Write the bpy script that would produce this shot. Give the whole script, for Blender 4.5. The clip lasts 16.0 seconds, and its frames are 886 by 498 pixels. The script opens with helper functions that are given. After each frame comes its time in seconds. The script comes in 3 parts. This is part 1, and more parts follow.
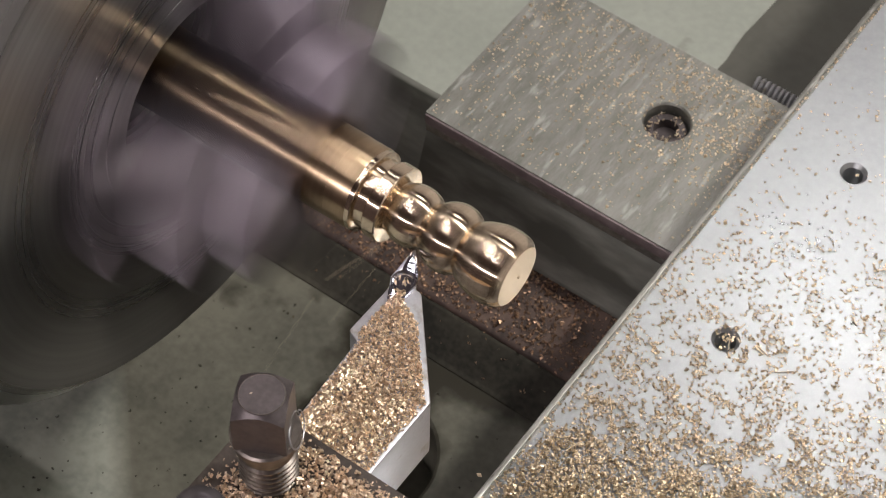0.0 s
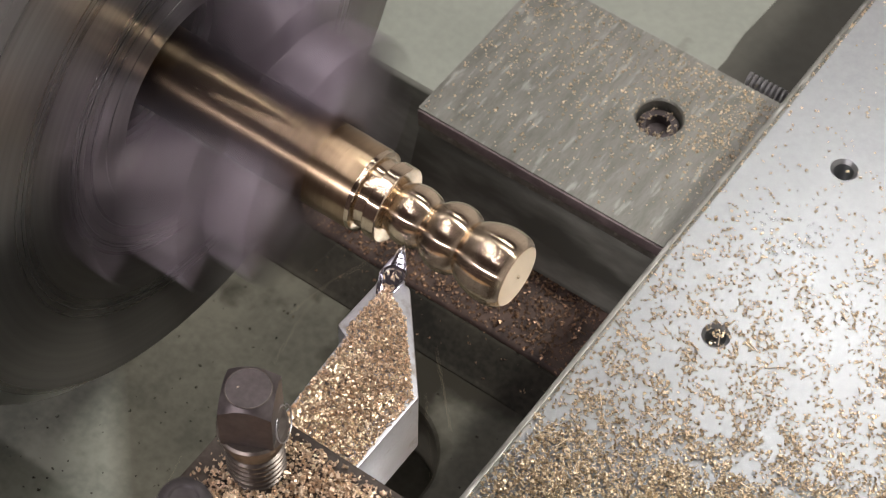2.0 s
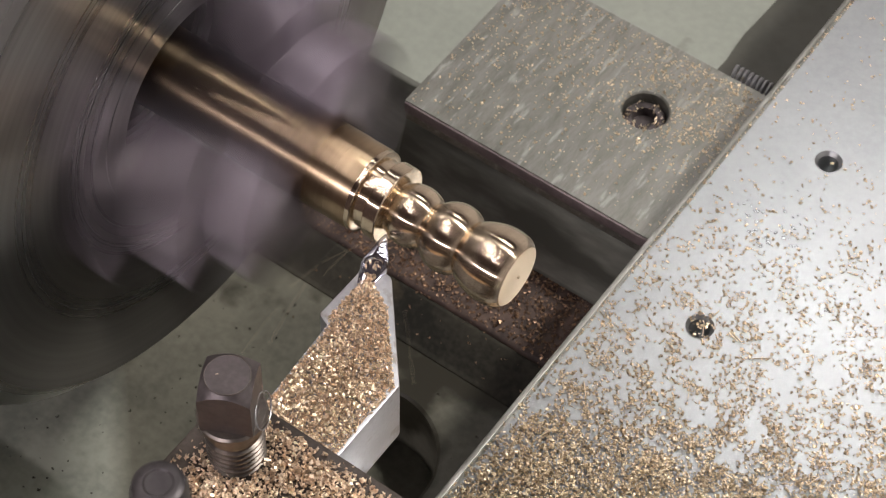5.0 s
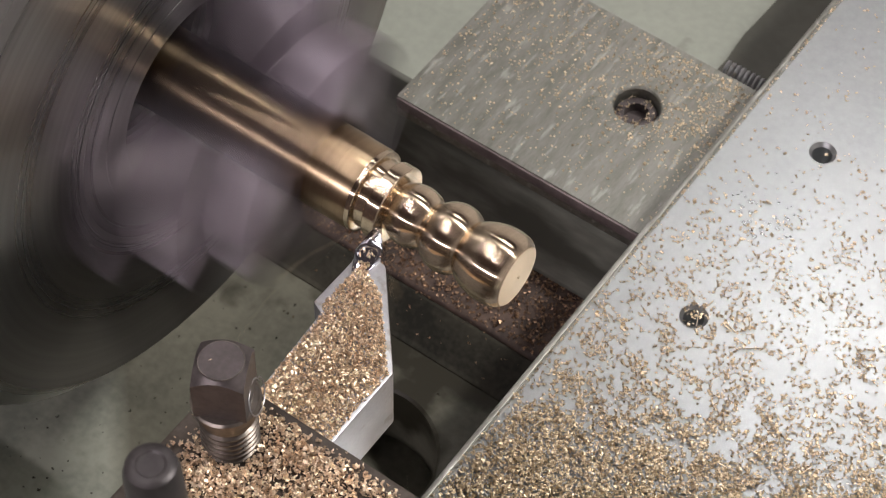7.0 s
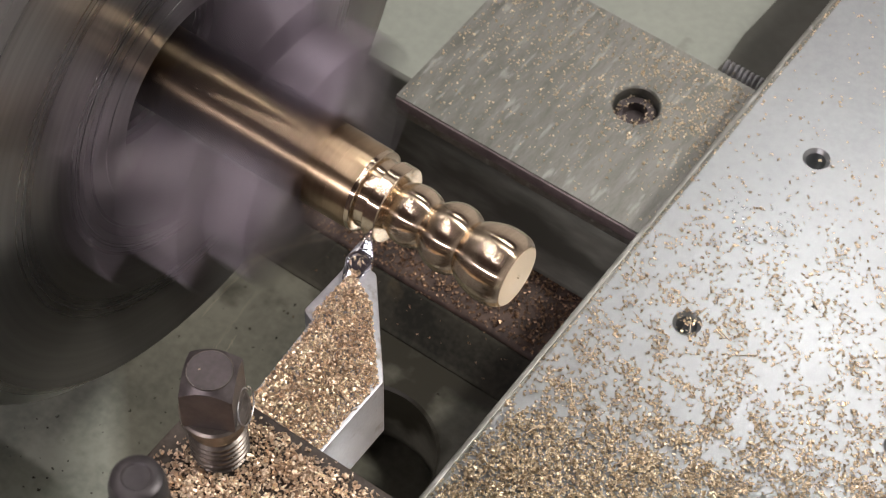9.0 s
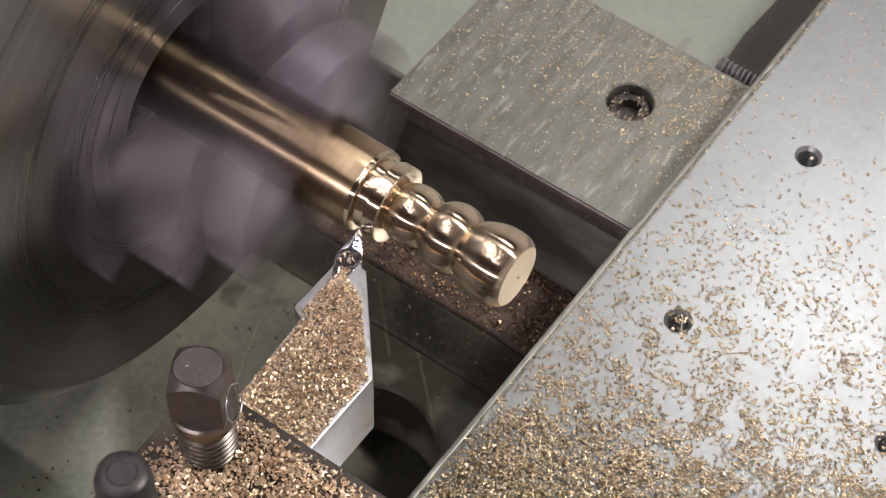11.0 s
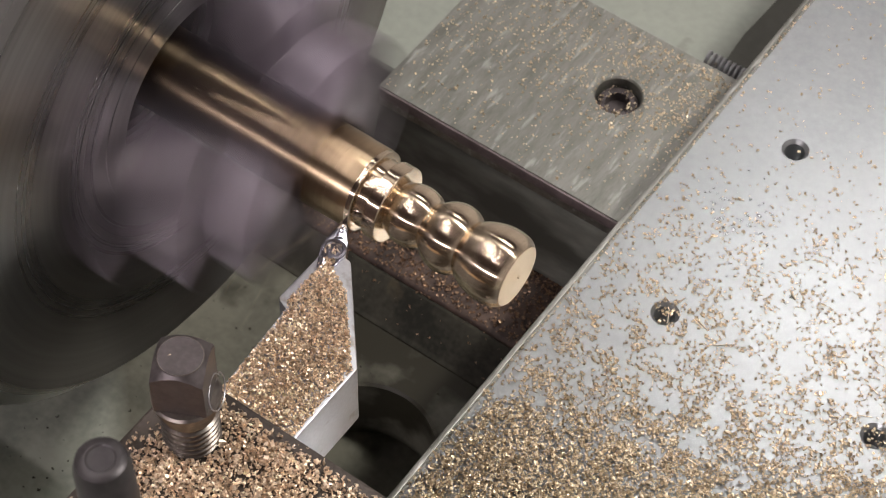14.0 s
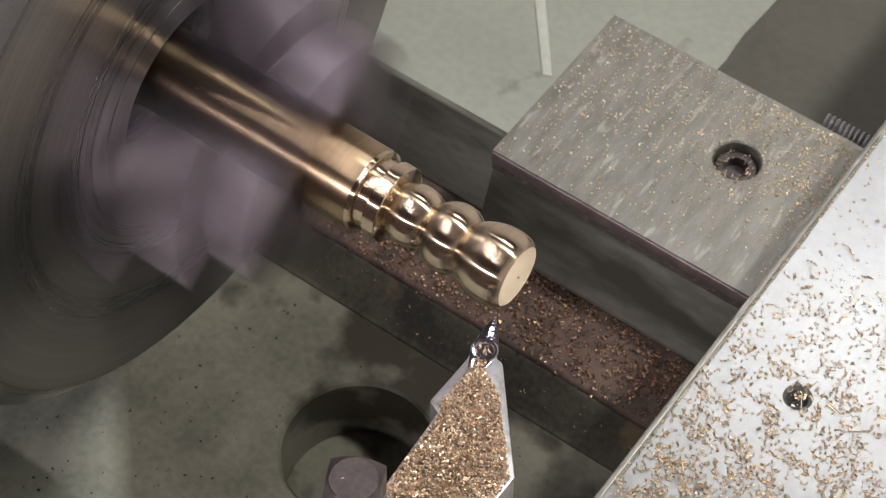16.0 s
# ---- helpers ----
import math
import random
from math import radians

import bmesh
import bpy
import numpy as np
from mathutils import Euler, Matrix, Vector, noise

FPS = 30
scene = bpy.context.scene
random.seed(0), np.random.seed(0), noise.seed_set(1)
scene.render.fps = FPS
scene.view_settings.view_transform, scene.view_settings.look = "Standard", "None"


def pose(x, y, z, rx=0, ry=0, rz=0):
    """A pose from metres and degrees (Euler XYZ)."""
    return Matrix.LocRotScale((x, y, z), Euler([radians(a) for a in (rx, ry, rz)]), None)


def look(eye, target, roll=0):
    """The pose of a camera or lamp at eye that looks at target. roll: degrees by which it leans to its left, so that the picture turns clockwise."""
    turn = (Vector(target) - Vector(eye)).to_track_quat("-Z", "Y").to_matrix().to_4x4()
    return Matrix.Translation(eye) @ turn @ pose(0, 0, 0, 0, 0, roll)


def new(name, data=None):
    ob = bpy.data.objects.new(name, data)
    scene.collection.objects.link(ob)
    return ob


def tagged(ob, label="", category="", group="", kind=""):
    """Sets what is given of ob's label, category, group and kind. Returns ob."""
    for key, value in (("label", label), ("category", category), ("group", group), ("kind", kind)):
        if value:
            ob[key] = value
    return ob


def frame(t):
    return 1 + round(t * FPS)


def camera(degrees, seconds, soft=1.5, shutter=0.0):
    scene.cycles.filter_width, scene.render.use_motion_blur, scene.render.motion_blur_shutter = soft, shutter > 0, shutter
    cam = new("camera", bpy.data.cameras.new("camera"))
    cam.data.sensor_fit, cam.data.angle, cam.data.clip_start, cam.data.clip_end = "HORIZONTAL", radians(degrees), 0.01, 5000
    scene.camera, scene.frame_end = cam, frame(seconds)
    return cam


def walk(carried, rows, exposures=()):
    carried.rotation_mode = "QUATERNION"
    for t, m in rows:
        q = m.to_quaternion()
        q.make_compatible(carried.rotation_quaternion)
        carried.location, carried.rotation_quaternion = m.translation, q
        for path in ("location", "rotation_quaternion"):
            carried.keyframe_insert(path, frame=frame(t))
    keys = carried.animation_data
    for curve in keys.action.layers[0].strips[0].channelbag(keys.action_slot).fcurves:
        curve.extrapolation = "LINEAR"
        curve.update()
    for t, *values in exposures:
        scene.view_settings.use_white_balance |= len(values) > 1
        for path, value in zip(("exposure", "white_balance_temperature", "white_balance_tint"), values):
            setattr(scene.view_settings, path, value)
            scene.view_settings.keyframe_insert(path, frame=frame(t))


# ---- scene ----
# The spindle axis is the x axis (z = 0), the operator stands at -y. Dimensions below are in millimetres.
MM = 0.001

# ---- camera ----
cam = camera(23.59, 16.0, soft=0.75, shutter=0.9)
cam.data.dof.use_dof = True
cam.data.dof.focus_distance = 0.372
cam.data.dof.aperture_fstop = 75.0
CAM = Matrix(((0.8115, -0.4838, 0.3276, 0.10658), (0.5841, 0.6554, -0.4789, -0.17849),
              (0.0170, 0.5799, 0.8145, 0.29877), (0, 0, 0, 1)))
walk(cam, [(0, CAM), (16, CAM)], exposures=[(0, 0.0), (16, 0.0)])

# ---- world and lights ----
world = bpy.data.worlds.new("world")
scene.world = world
world.use_nodes = True
world.node_tree.nodes["Background"].inputs[0].default_value = (0.9, 0.92, 1.0, 1)
world.node_tree.nodes["Background"].inputs[1].default_value = 0.05


def area_lamp(name, eye, target, sx, sy, watts, color):
    data = bpy.data.lights.new(name, "AREA")
    data.shape, data.size, data.size_y, data.energy, data.color = "RECTANGLE", sx, sy, watts, color
    ob = new(name, data)
    ob.matrix_world = look(eye, target)
    return ob


area_lamp("ceiling_lamp_rear", (-0.24, 1.11, 1.58), (0.02, 0.07, -0.05), 0.34, 0.26, 5.0, (1.0, 0.98, 0.97))
area_lamp("ceiling_lamp_side", (0.74, 0.60, 1.52), (0, 0.1, -0.1), 0.16, 0.16, 27.0, (1.0, 0.965, 0.92))
area_lamp("ceiling_tube_front", (0.0, -1.62, 0.83), (0, 0, 0), 1.5, 0.06, 15.5, (1.0, 0.91, 0.96))
area_lamp("ceiling_tube_middle", (-0.5, -0.25, 1.58), (0, 0, 0), 1.5, 0.05, 10.0, (1.0, 0.94, 0.94))


# ---- materials ----
def mat(name, a, b, rough=0.5, metal=0.0, scale=60.0, stretch=(1, 1, 1), fine=900.0, bump=0.15, rough_var=0.1,
        dirt=None, dirt_scale=40.0, dirt_at=0.62, dirt_soft=0.06, per_object=False, spread=0.0, turned=0.0, radial=False, spec=0.5):
    """Two-scale colour, roughness and relief; dirt lays a third colour in patches."""
    m = bpy.data.materials.new(name)
    m.use_nodes = True
    nt = m.node_tree
    N, L = nt.nodes, nt.links
    bsdf = N["Principled BSDF"]
    bsdf.inputs["Metallic"].default_value = metal
    bsdf.inputs["Specular IOR Level"].default_value = spec
    if turned:
        # fine tool marks run round the x axis
        where, tan = N.new("ShaderNodeNewGeometry"), N.new("ShaderNodeVectorMath")
        tan.operation = "CROSS_PRODUCT"
        tan.inputs[0].default_value = (1, 0, 0)
        L.new(where.outputs["Position"], tan.inputs[1])
        L.new(tan.outputs[0], bsdf.inputs["Tangent"])
        bsdf.inputs["Anisotropic"].default_value = turned
        bsdf.inputs["Anisotropic Rotation"].default_value = 0.25
    co = N.new("ShaderNodeTexCoord")
    mp = N.new("ShaderNodeMapping")
    mp.inputs["Scale"].default_value = stretch
    L.new(co.outputs["Object"], mp.inputs["Vector"])
    if radial:
        # faint machining rings: the pattern varies with the distance from the x axis
        sep, ln, cmb = N.new("ShaderNodeSeparateXYZ"), N.new("ShaderNodeVectorMath"), N.new("ShaderNodeCombineXYZ")
        flat = N.new("ShaderNodeVectorMath")
        flat.operation, ln.operation = "MULTIPLY", "LENGTH"
        flat.inputs[1].default_value = (0, 1, 1)
        L.new(co.outputs["Object"], flat.inputs[0])
        L.new(flat.outputs[0], ln.inputs[0])
        L.new(co.outputs["Object"], sep.inputs[0])
        L.new(ln.outputs["Value"], cmb.inputs[0])
        L.new(sep.outputs["X"], cmb.inputs[1])
        L.new(cmb.outputs[0], mp.inputs["Vector"])

    def noise_node(sc, detail=4.0):
        n = N.new("ShaderNodeTexNoise")
        n.inputs["Scale"].default_value = sc
        n.inputs["Detail"].default_value = detail
        L.new(mp.outputs[0], n.inputs["Vector"])
        return n
    big, small = noise_node(scale), noise_node(fine, 2.0)
    mixf = N.new("ShaderNodeMath")
    mixf.operation = "MULTIPLY_ADD"
    mixf.inputs[1].default_value = 0.45
    L.new(small.outputs["Fac"], mixf.inputs[0])
    sub = N.new("ShaderNodeMath")
    sub.operation = "SUBTRACT"
    sub.inputs[1].default_value = 0.22
    L.new(big.outputs["Fac"], sub.inputs[0])
    L.new(sub.outputs[0], mixf.inputs[2])
    ramp = N.new("ShaderNodeValToRGB")
    ramp.color_ramp.elements[0].position, ramp.color_ramp.elements[1].position = 0.3, 0.7
    ramp.color_ramp.elements[0].color = (*a, 1)
    ramp.color_ramp.elements[1].color = (*b, 1)
    L.new(mixf.outputs[0], ramp.inputs[0])
    out = ramp.outputs[0]
    if dirt:
        dn = noise_node(dirt_scale, 6.0)
        dr = N.new("ShaderNodeValToRGB")
        dr.color_ramp.elements[0].position, dr.color_ramp.elements[1].position = dirt_at - dirt_soft, dirt_at + dirt_soft
        L.new(dn.outputs["Fac"], dr.inputs[0])
        mx = N.new("ShaderNodeMixRGB")
        mx.inputs[2].default_value = (*dirt, 1)
        L.new(dr.outputs[0], mx.inputs[0])
        L.new(out, mx.inputs[1])
        out = mx.outputs[0]
    if spread:
        geo = N.new("ShaderNodeNewGeometry") if not per_object else N.new("ShaderNodeObjectInfo")
        hsv = N.new("ShaderNodeHueSaturation")
        mul = N.new("ShaderNodeMapRange")
        mul.inputs["To Min"].default_value, mul.inputs["To Max"].default_value = 1 - spread, 1 + spread
        L.new(geo.outputs["Random" if per_object else "Random Per Island"], mul.inputs["Value"])
        L.new(mul.outputs[0], hsv.inputs["Value"])
        L.new(out, hsv.inputs["Color"])
        out = hsv.outputs[0]
    L.new(out, bsdf.inputs["Base Color"])
    rr = N.new("ShaderNodeMapRange")
    rr.inputs["To Min"].default_value, rr.inputs["To Max"].default_value = max(0.03, rough - rough_var), min(1, rough + rough_var)
    L.new(mixf.outputs[0], rr.inputs["Value"])
    L.new(rr.outputs[0], bsdf.inputs["Roughness"])
    if bump:
        bp = N.new("ShaderNodeBump")
        bp.inputs["Strength"].default_value = bump
        bp.inputs["Distance"].default_value = 0.0002
        L.new(mixf.outputs[0], bp.inputs["Height"])
        L.new(bp.outputs[0], bsdf.inputs["Normal"])
    return m


BRASS_TURNED = mat("brass_turned", (0.64, 0.51, 0.375), (0.78, 0.64, 0.475), 0.20, 1.0, 400, (1, 0.01, 0.01), 3000, 0.0, 0.03, turned=1.0)
BRASS_FACE = mat("brass_face", (0.66, 0.53, 0.37), (0.78, 0.64, 0.47), 0.36, 1.0, 400, (1, 0.3, 0.3), 3000, 0.02, 0.04)
BRASS_STOCK = mat("brass_stock", (0.36, 0.26, 0.165), (0.50, 0.37, 0.24), 0.34, 1.0, 60, (0.6, 0.03, 0.03), 1500, 0.0, 0.06, turned=0.8)
BRASS_CHIP = mat("brass_chip", (0.52, 0.41, 0.275), (0.80, 0.675, 0.50), 0.45, 0.84, 500, (1, 1, 1), 2500, 0.1, 0.1, spread=0.32)
HEAP_CHIP = mat("brass_chip_heap", (0.60, 0.44, 0.305), (0.93, 0.76, 0.58), 0.44, 0.78, 500, (1, 1, 1), 2500, 0.1, 0.1, spread=0.36)
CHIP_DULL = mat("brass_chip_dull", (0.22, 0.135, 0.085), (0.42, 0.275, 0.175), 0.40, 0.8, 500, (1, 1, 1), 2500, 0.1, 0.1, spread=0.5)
PLATE_STEEL = mat("ground_steel", (0.32, 0.33, 0.335), (0.40, 0.41, 0.415), 0.30, 0.80, 25, (1, 1, 1), 700, 0.04, 0.06)
MILLED_STEEL = mat("milled_iron", (0.205, 0.203, 0.178), (0.315, 0.31, 0.28), 0.42, 0.70, 420, (1.0, 0.22, 1), 2200, 0.5, 0.10,
                   dirt=(0.46, 0.45, 0.42), dirt_scale=520, dirt_at=0.64)
HOLDER_STEEL = mat("nickel_steel", (0.36, 0.355, 0.37), (0.47, 0.465, 0.485), 0.45, 0.95, 120, (1, 1, 1), 1500, 0.10, 0.10,
                   dirt=(0.27, 0.245, 0.21), dirt_scale=260, dirt_at=0.63)
INSERT_STEEL = mat("polished_carbide", (0.40, 0.40, 0.45), (0.55, 0.55, 0.60), 0.12, 1.0, 200, (1, 1, 1), 1500, 0.03, 0.05)
DARK_STEEL = mat("blackened_steel", (0.075, 0.063, 0.063), (0.13, 0.11, 0.11), 0.40, 0.7, 260, (1, 1, 1), 1200, 0.2, 0.1)
LEVER_BLACK = mat("black_oxide", (0.035, 0.03, 0.031), (0.06, 0.052, 0.053), 0.42, 0.5, 500, (1, 1, 1), 1200, 0.2, 0.1)
THREAD_STEEL = mat("thread_steel", (0.15, 0.13, 0.115), (0.25, 0.22, 0.195), 0.32, 1.0, 140, (1, 1, 1), 1200, 0.1, 0.1)
POST_STEEL = mat("tool_post_steel", (0.085, 0.07, 0.06), (0.16, 0.135, 0.12), 0.38, 0.85, 70, (1, 1, 1), 1100, 0.15, 0.1)
CHUCK_STEEL = mat("chuck_steel", (0.215, 0.208, 0.203), (0.36, 0.35, 0.342), 0.29, 0.95, 130, (1, 0.3, 1), 700, 0.0, 0.07, turned=0.85, radial=True)
JAW_STEEL = mat("jaw_steel", (0.125, 0.106, 0.122), (0.18, 0.154, 0.174), 0.36, 0.9, 80, (1, 1, 1), 900, 0.05, 0.06)
PAINT = mat("grey_green_paint", (0.275, 0.29, 0.25), (0.35, 0.365, 0.315), 0.42, 0.0, 18, (1, 1, 1), 400, 0.10, 0.08,
            dirt=(0.13, 0.13, 0.10), dirt_scale=70, dirt_at=0.70)
SEAM_GLINT = mat("seam_highlight", (0.42, 0.435, 0.385), (0.52, 0.535, 0.475), 0.40, 0.0, 18, (1, 1, 1), 400, 0.10, 0.08)
# the dirt colour carries real oil stains and some painted-in shade
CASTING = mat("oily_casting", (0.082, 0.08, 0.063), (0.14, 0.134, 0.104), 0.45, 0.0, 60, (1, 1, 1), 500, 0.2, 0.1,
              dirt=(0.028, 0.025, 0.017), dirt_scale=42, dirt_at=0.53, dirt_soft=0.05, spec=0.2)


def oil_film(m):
    """Paints a fixed shadow's edges into the casting: lighter headstock end, darker oil-stained cutting zone."""
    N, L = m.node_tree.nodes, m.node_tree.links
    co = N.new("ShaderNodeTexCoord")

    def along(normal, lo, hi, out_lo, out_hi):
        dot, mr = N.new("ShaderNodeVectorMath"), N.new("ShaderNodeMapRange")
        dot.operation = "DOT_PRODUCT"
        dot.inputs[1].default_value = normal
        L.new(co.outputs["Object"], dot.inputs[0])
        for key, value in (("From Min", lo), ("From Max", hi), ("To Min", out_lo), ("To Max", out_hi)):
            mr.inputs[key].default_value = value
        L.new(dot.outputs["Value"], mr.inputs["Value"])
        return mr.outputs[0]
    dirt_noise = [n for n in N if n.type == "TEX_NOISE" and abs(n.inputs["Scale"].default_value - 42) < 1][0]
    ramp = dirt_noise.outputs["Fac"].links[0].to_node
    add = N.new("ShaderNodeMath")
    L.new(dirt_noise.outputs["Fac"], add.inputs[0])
    # oil stains start here, the shade's diagonal edge painted in with them
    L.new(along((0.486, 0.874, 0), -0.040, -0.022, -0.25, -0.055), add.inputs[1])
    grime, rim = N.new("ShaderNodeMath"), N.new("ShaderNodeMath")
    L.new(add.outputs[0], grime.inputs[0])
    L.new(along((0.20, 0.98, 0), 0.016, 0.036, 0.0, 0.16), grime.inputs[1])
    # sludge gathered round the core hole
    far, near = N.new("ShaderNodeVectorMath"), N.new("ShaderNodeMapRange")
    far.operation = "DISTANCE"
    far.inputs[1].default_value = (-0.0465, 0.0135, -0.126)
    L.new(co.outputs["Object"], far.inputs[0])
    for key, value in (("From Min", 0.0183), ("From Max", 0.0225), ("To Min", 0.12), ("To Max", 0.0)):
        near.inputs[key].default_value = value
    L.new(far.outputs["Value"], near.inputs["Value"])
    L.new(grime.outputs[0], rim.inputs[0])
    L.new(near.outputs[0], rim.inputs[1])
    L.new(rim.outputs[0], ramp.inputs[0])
    # light falling on the headstock end, painted in as a brighter tone
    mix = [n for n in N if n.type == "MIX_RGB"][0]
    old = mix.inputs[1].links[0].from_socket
    lit_tone, light = N.new("ShaderNodeMixRGB"), N.new("ShaderNodeMixRGB")
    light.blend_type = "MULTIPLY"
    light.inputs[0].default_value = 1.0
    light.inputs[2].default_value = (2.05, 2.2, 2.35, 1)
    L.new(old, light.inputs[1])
    L.new(along((0.73, 0.685, 0), -0.0825, -0.0765, 0, 1), lit_tone.inputs[0])
    L.new(light.outputs[0], lit_tone.inputs[1])
    L.new(old, lit_tone.inputs[2])
    L.new(lit_tone.outputs[0], mix.inputs[1])


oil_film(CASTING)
WAY_STEEL = mat("oily_way_steel", (0.15, 0.15, 0.128), (0.235, 0.235, 0.205), 0.5, 0.1, 50, (0.3, 1, 1), 800, 0.2, 0.1,
                dirt=(0.07, 0.07, 0.058), dirt_scale=60, dirt_at=0.55)
GUTTER = mat("black_oily_iron", (0.02, 0.019, 0.015), (0.06, 0.055, 0.042), 0.8, 0.0, 60, (1, 1, 1), 700, 0.4, 0.12,
             dirt=(0.12, 0.09, 0.05), dirt_scale=50, dirt_at=0.70, spec=0.15)
# dark tone for the shaded strip painted onto the tray
TRAY_SHADE = mat("tray_shade", (0.06, 0.058, 0.046), (0.09, 0.086, 0.07), 0.55, 0.0, 22, (1, 1, 1), 300, 0.1, 0.08)
STRIP = mat("worn_wiper", (0.15, 0.115, 0.115), (0.24, 0.19, 0.19), 0.55, 0.1, 200, (1, 1, 1), 1500, 0.3, 0.1)
RUSTY = mat("rusty_way", (0.045, 0.031, 0.026), (0.13, 0.085, 0.066), 0.75, 0.1, 160, (1, 1, 1), 900, 0.5, 0.1)
WALL = mat("wall_paint", (0.72, 0.70, 0.68), (0.80, 0.78, 0.76), 0.8, 0.0, 2, (1, 1, 1), 60, 0.05, 0.05)


CEILING = mat("dark_ceiling", (0.10, 0.075, 0.08), (0.15, 0.115, 0.12), 0.8, 0.0, 2, (1, 1, 1), 60, 0.05, 0.05)


# ---- builders ----
def part(name, bm, material, parent=None, label="", smooth=35.0):
    """One mesh object out of a bmesh in millimetres."""
    bmesh.ops.scale(bm, vec=(MM, MM, MM), verts=bm.verts)
    bmesh.ops.recalc_face_normals(bm, faces=bm.faces)
    me = bpy.data.meshes.new(name)
    bm.to_mesh(me)
    bm.free()
    me.materials.append(material)
    if smooth:
        me.shade_smooth()
        me.set_sharp_from_angle(angle=radians(smooth))
    ob = new(name, me)
    ob.parent = parent
    return tagged(ob, label)


def thing(name, label, category, group="", kind=""):
    return tagged(new(name), label, category, group, kind)


def box(x0, x1, y0, y1, z0, z1, bevel=0.4, seg=2):
    bm = bmesh.new()
    bmesh.ops.create_cube(bm, size=1)
    for v in bm.verts:
        v.co = ((x0 + x1) / 2 + v.co.x * (x1 - x0), (y0 + y1) / 2 + v.co.y * (y1 - y0), (z0 + z1) / 2 + v.co.z * (z1 - z0))
    if bevel:
        bmesh.ops.bevel(bm, geom=bm.edges[:], offset=bevel, segments=seg, affect="EDGES", profile=0.5)
    return bm


def prism(points, z0, z1, bevel=0.3, seg=2):
    """An upright prism on an outline of (x, y)."""
    bm = bmesh.new()
    lo = [bm.verts.new((x, y, z0)) for x, y in points]
    hi = [bm.verts.new((x, y, z1)) for x, y in points]
    bm.faces.new(hi)
    bm.faces.new(lo[::-1])
    for i in range(len(points)):
        j = (i + 1) % len(points)
        bm.faces.new((lo[i], lo[j], hi[j], hi[i]))
    bmesh.ops.recalc_face_normals(bm, faces=bm.faces)
    if bevel:
        bmesh.ops.bevel(bm, geom=bm.edges[:], offset=bevel, segments=seg, affect="EDGES", profile=0.5)
    return bm


def extrude(section, x0, x1, bevel=0.3):
    """A bar along x with a section of (y, z)."""
    bm = prism([(y, z) for y, z in section], x0, x1, bevel)
    for v in bm.verts:
        v.co = (v.co.z, v.co.x, v.co.y)
    return bm


def lathe(profile, n=64, axis="x", at=(0, 0, 0)):
    """A turned body: profile of (along, radius)."""
    bm = bmesh.new()
    rings = []
    for s, r in profile:
        ring = []
        if r < 1e-6:
            ring = [bm.verts.new((s, 0, 0))]
        else:
            for k in range(n):
                t = 2 * math.pi * k / n
                ring.append(bm.verts.new((s, r * math.cos(t), r * math.sin(t))))
        rings.append(ring)
    for A, B in zip(rings, rings[1:]):
        for k in range(n):
            j = (k + 1) % n
            if len(A) == 1 and len(B) == 1:
                continue
            if len(A) == 1:
                bm.faces.new((A[0], B[k], B[j]))
            elif len(B) == 1:
                bm.faces.new((A[k], B[0], A[j]))
            else:
                bm.faces.new((A[k], B[k], B[j], A[j]))
    if axis == "z":
        for v in bm.verts:
            v.co = (v.co.y, v.co.z, v.co.x)
    for v in bm.verts:
        v.co += Vector(at)
    return bm


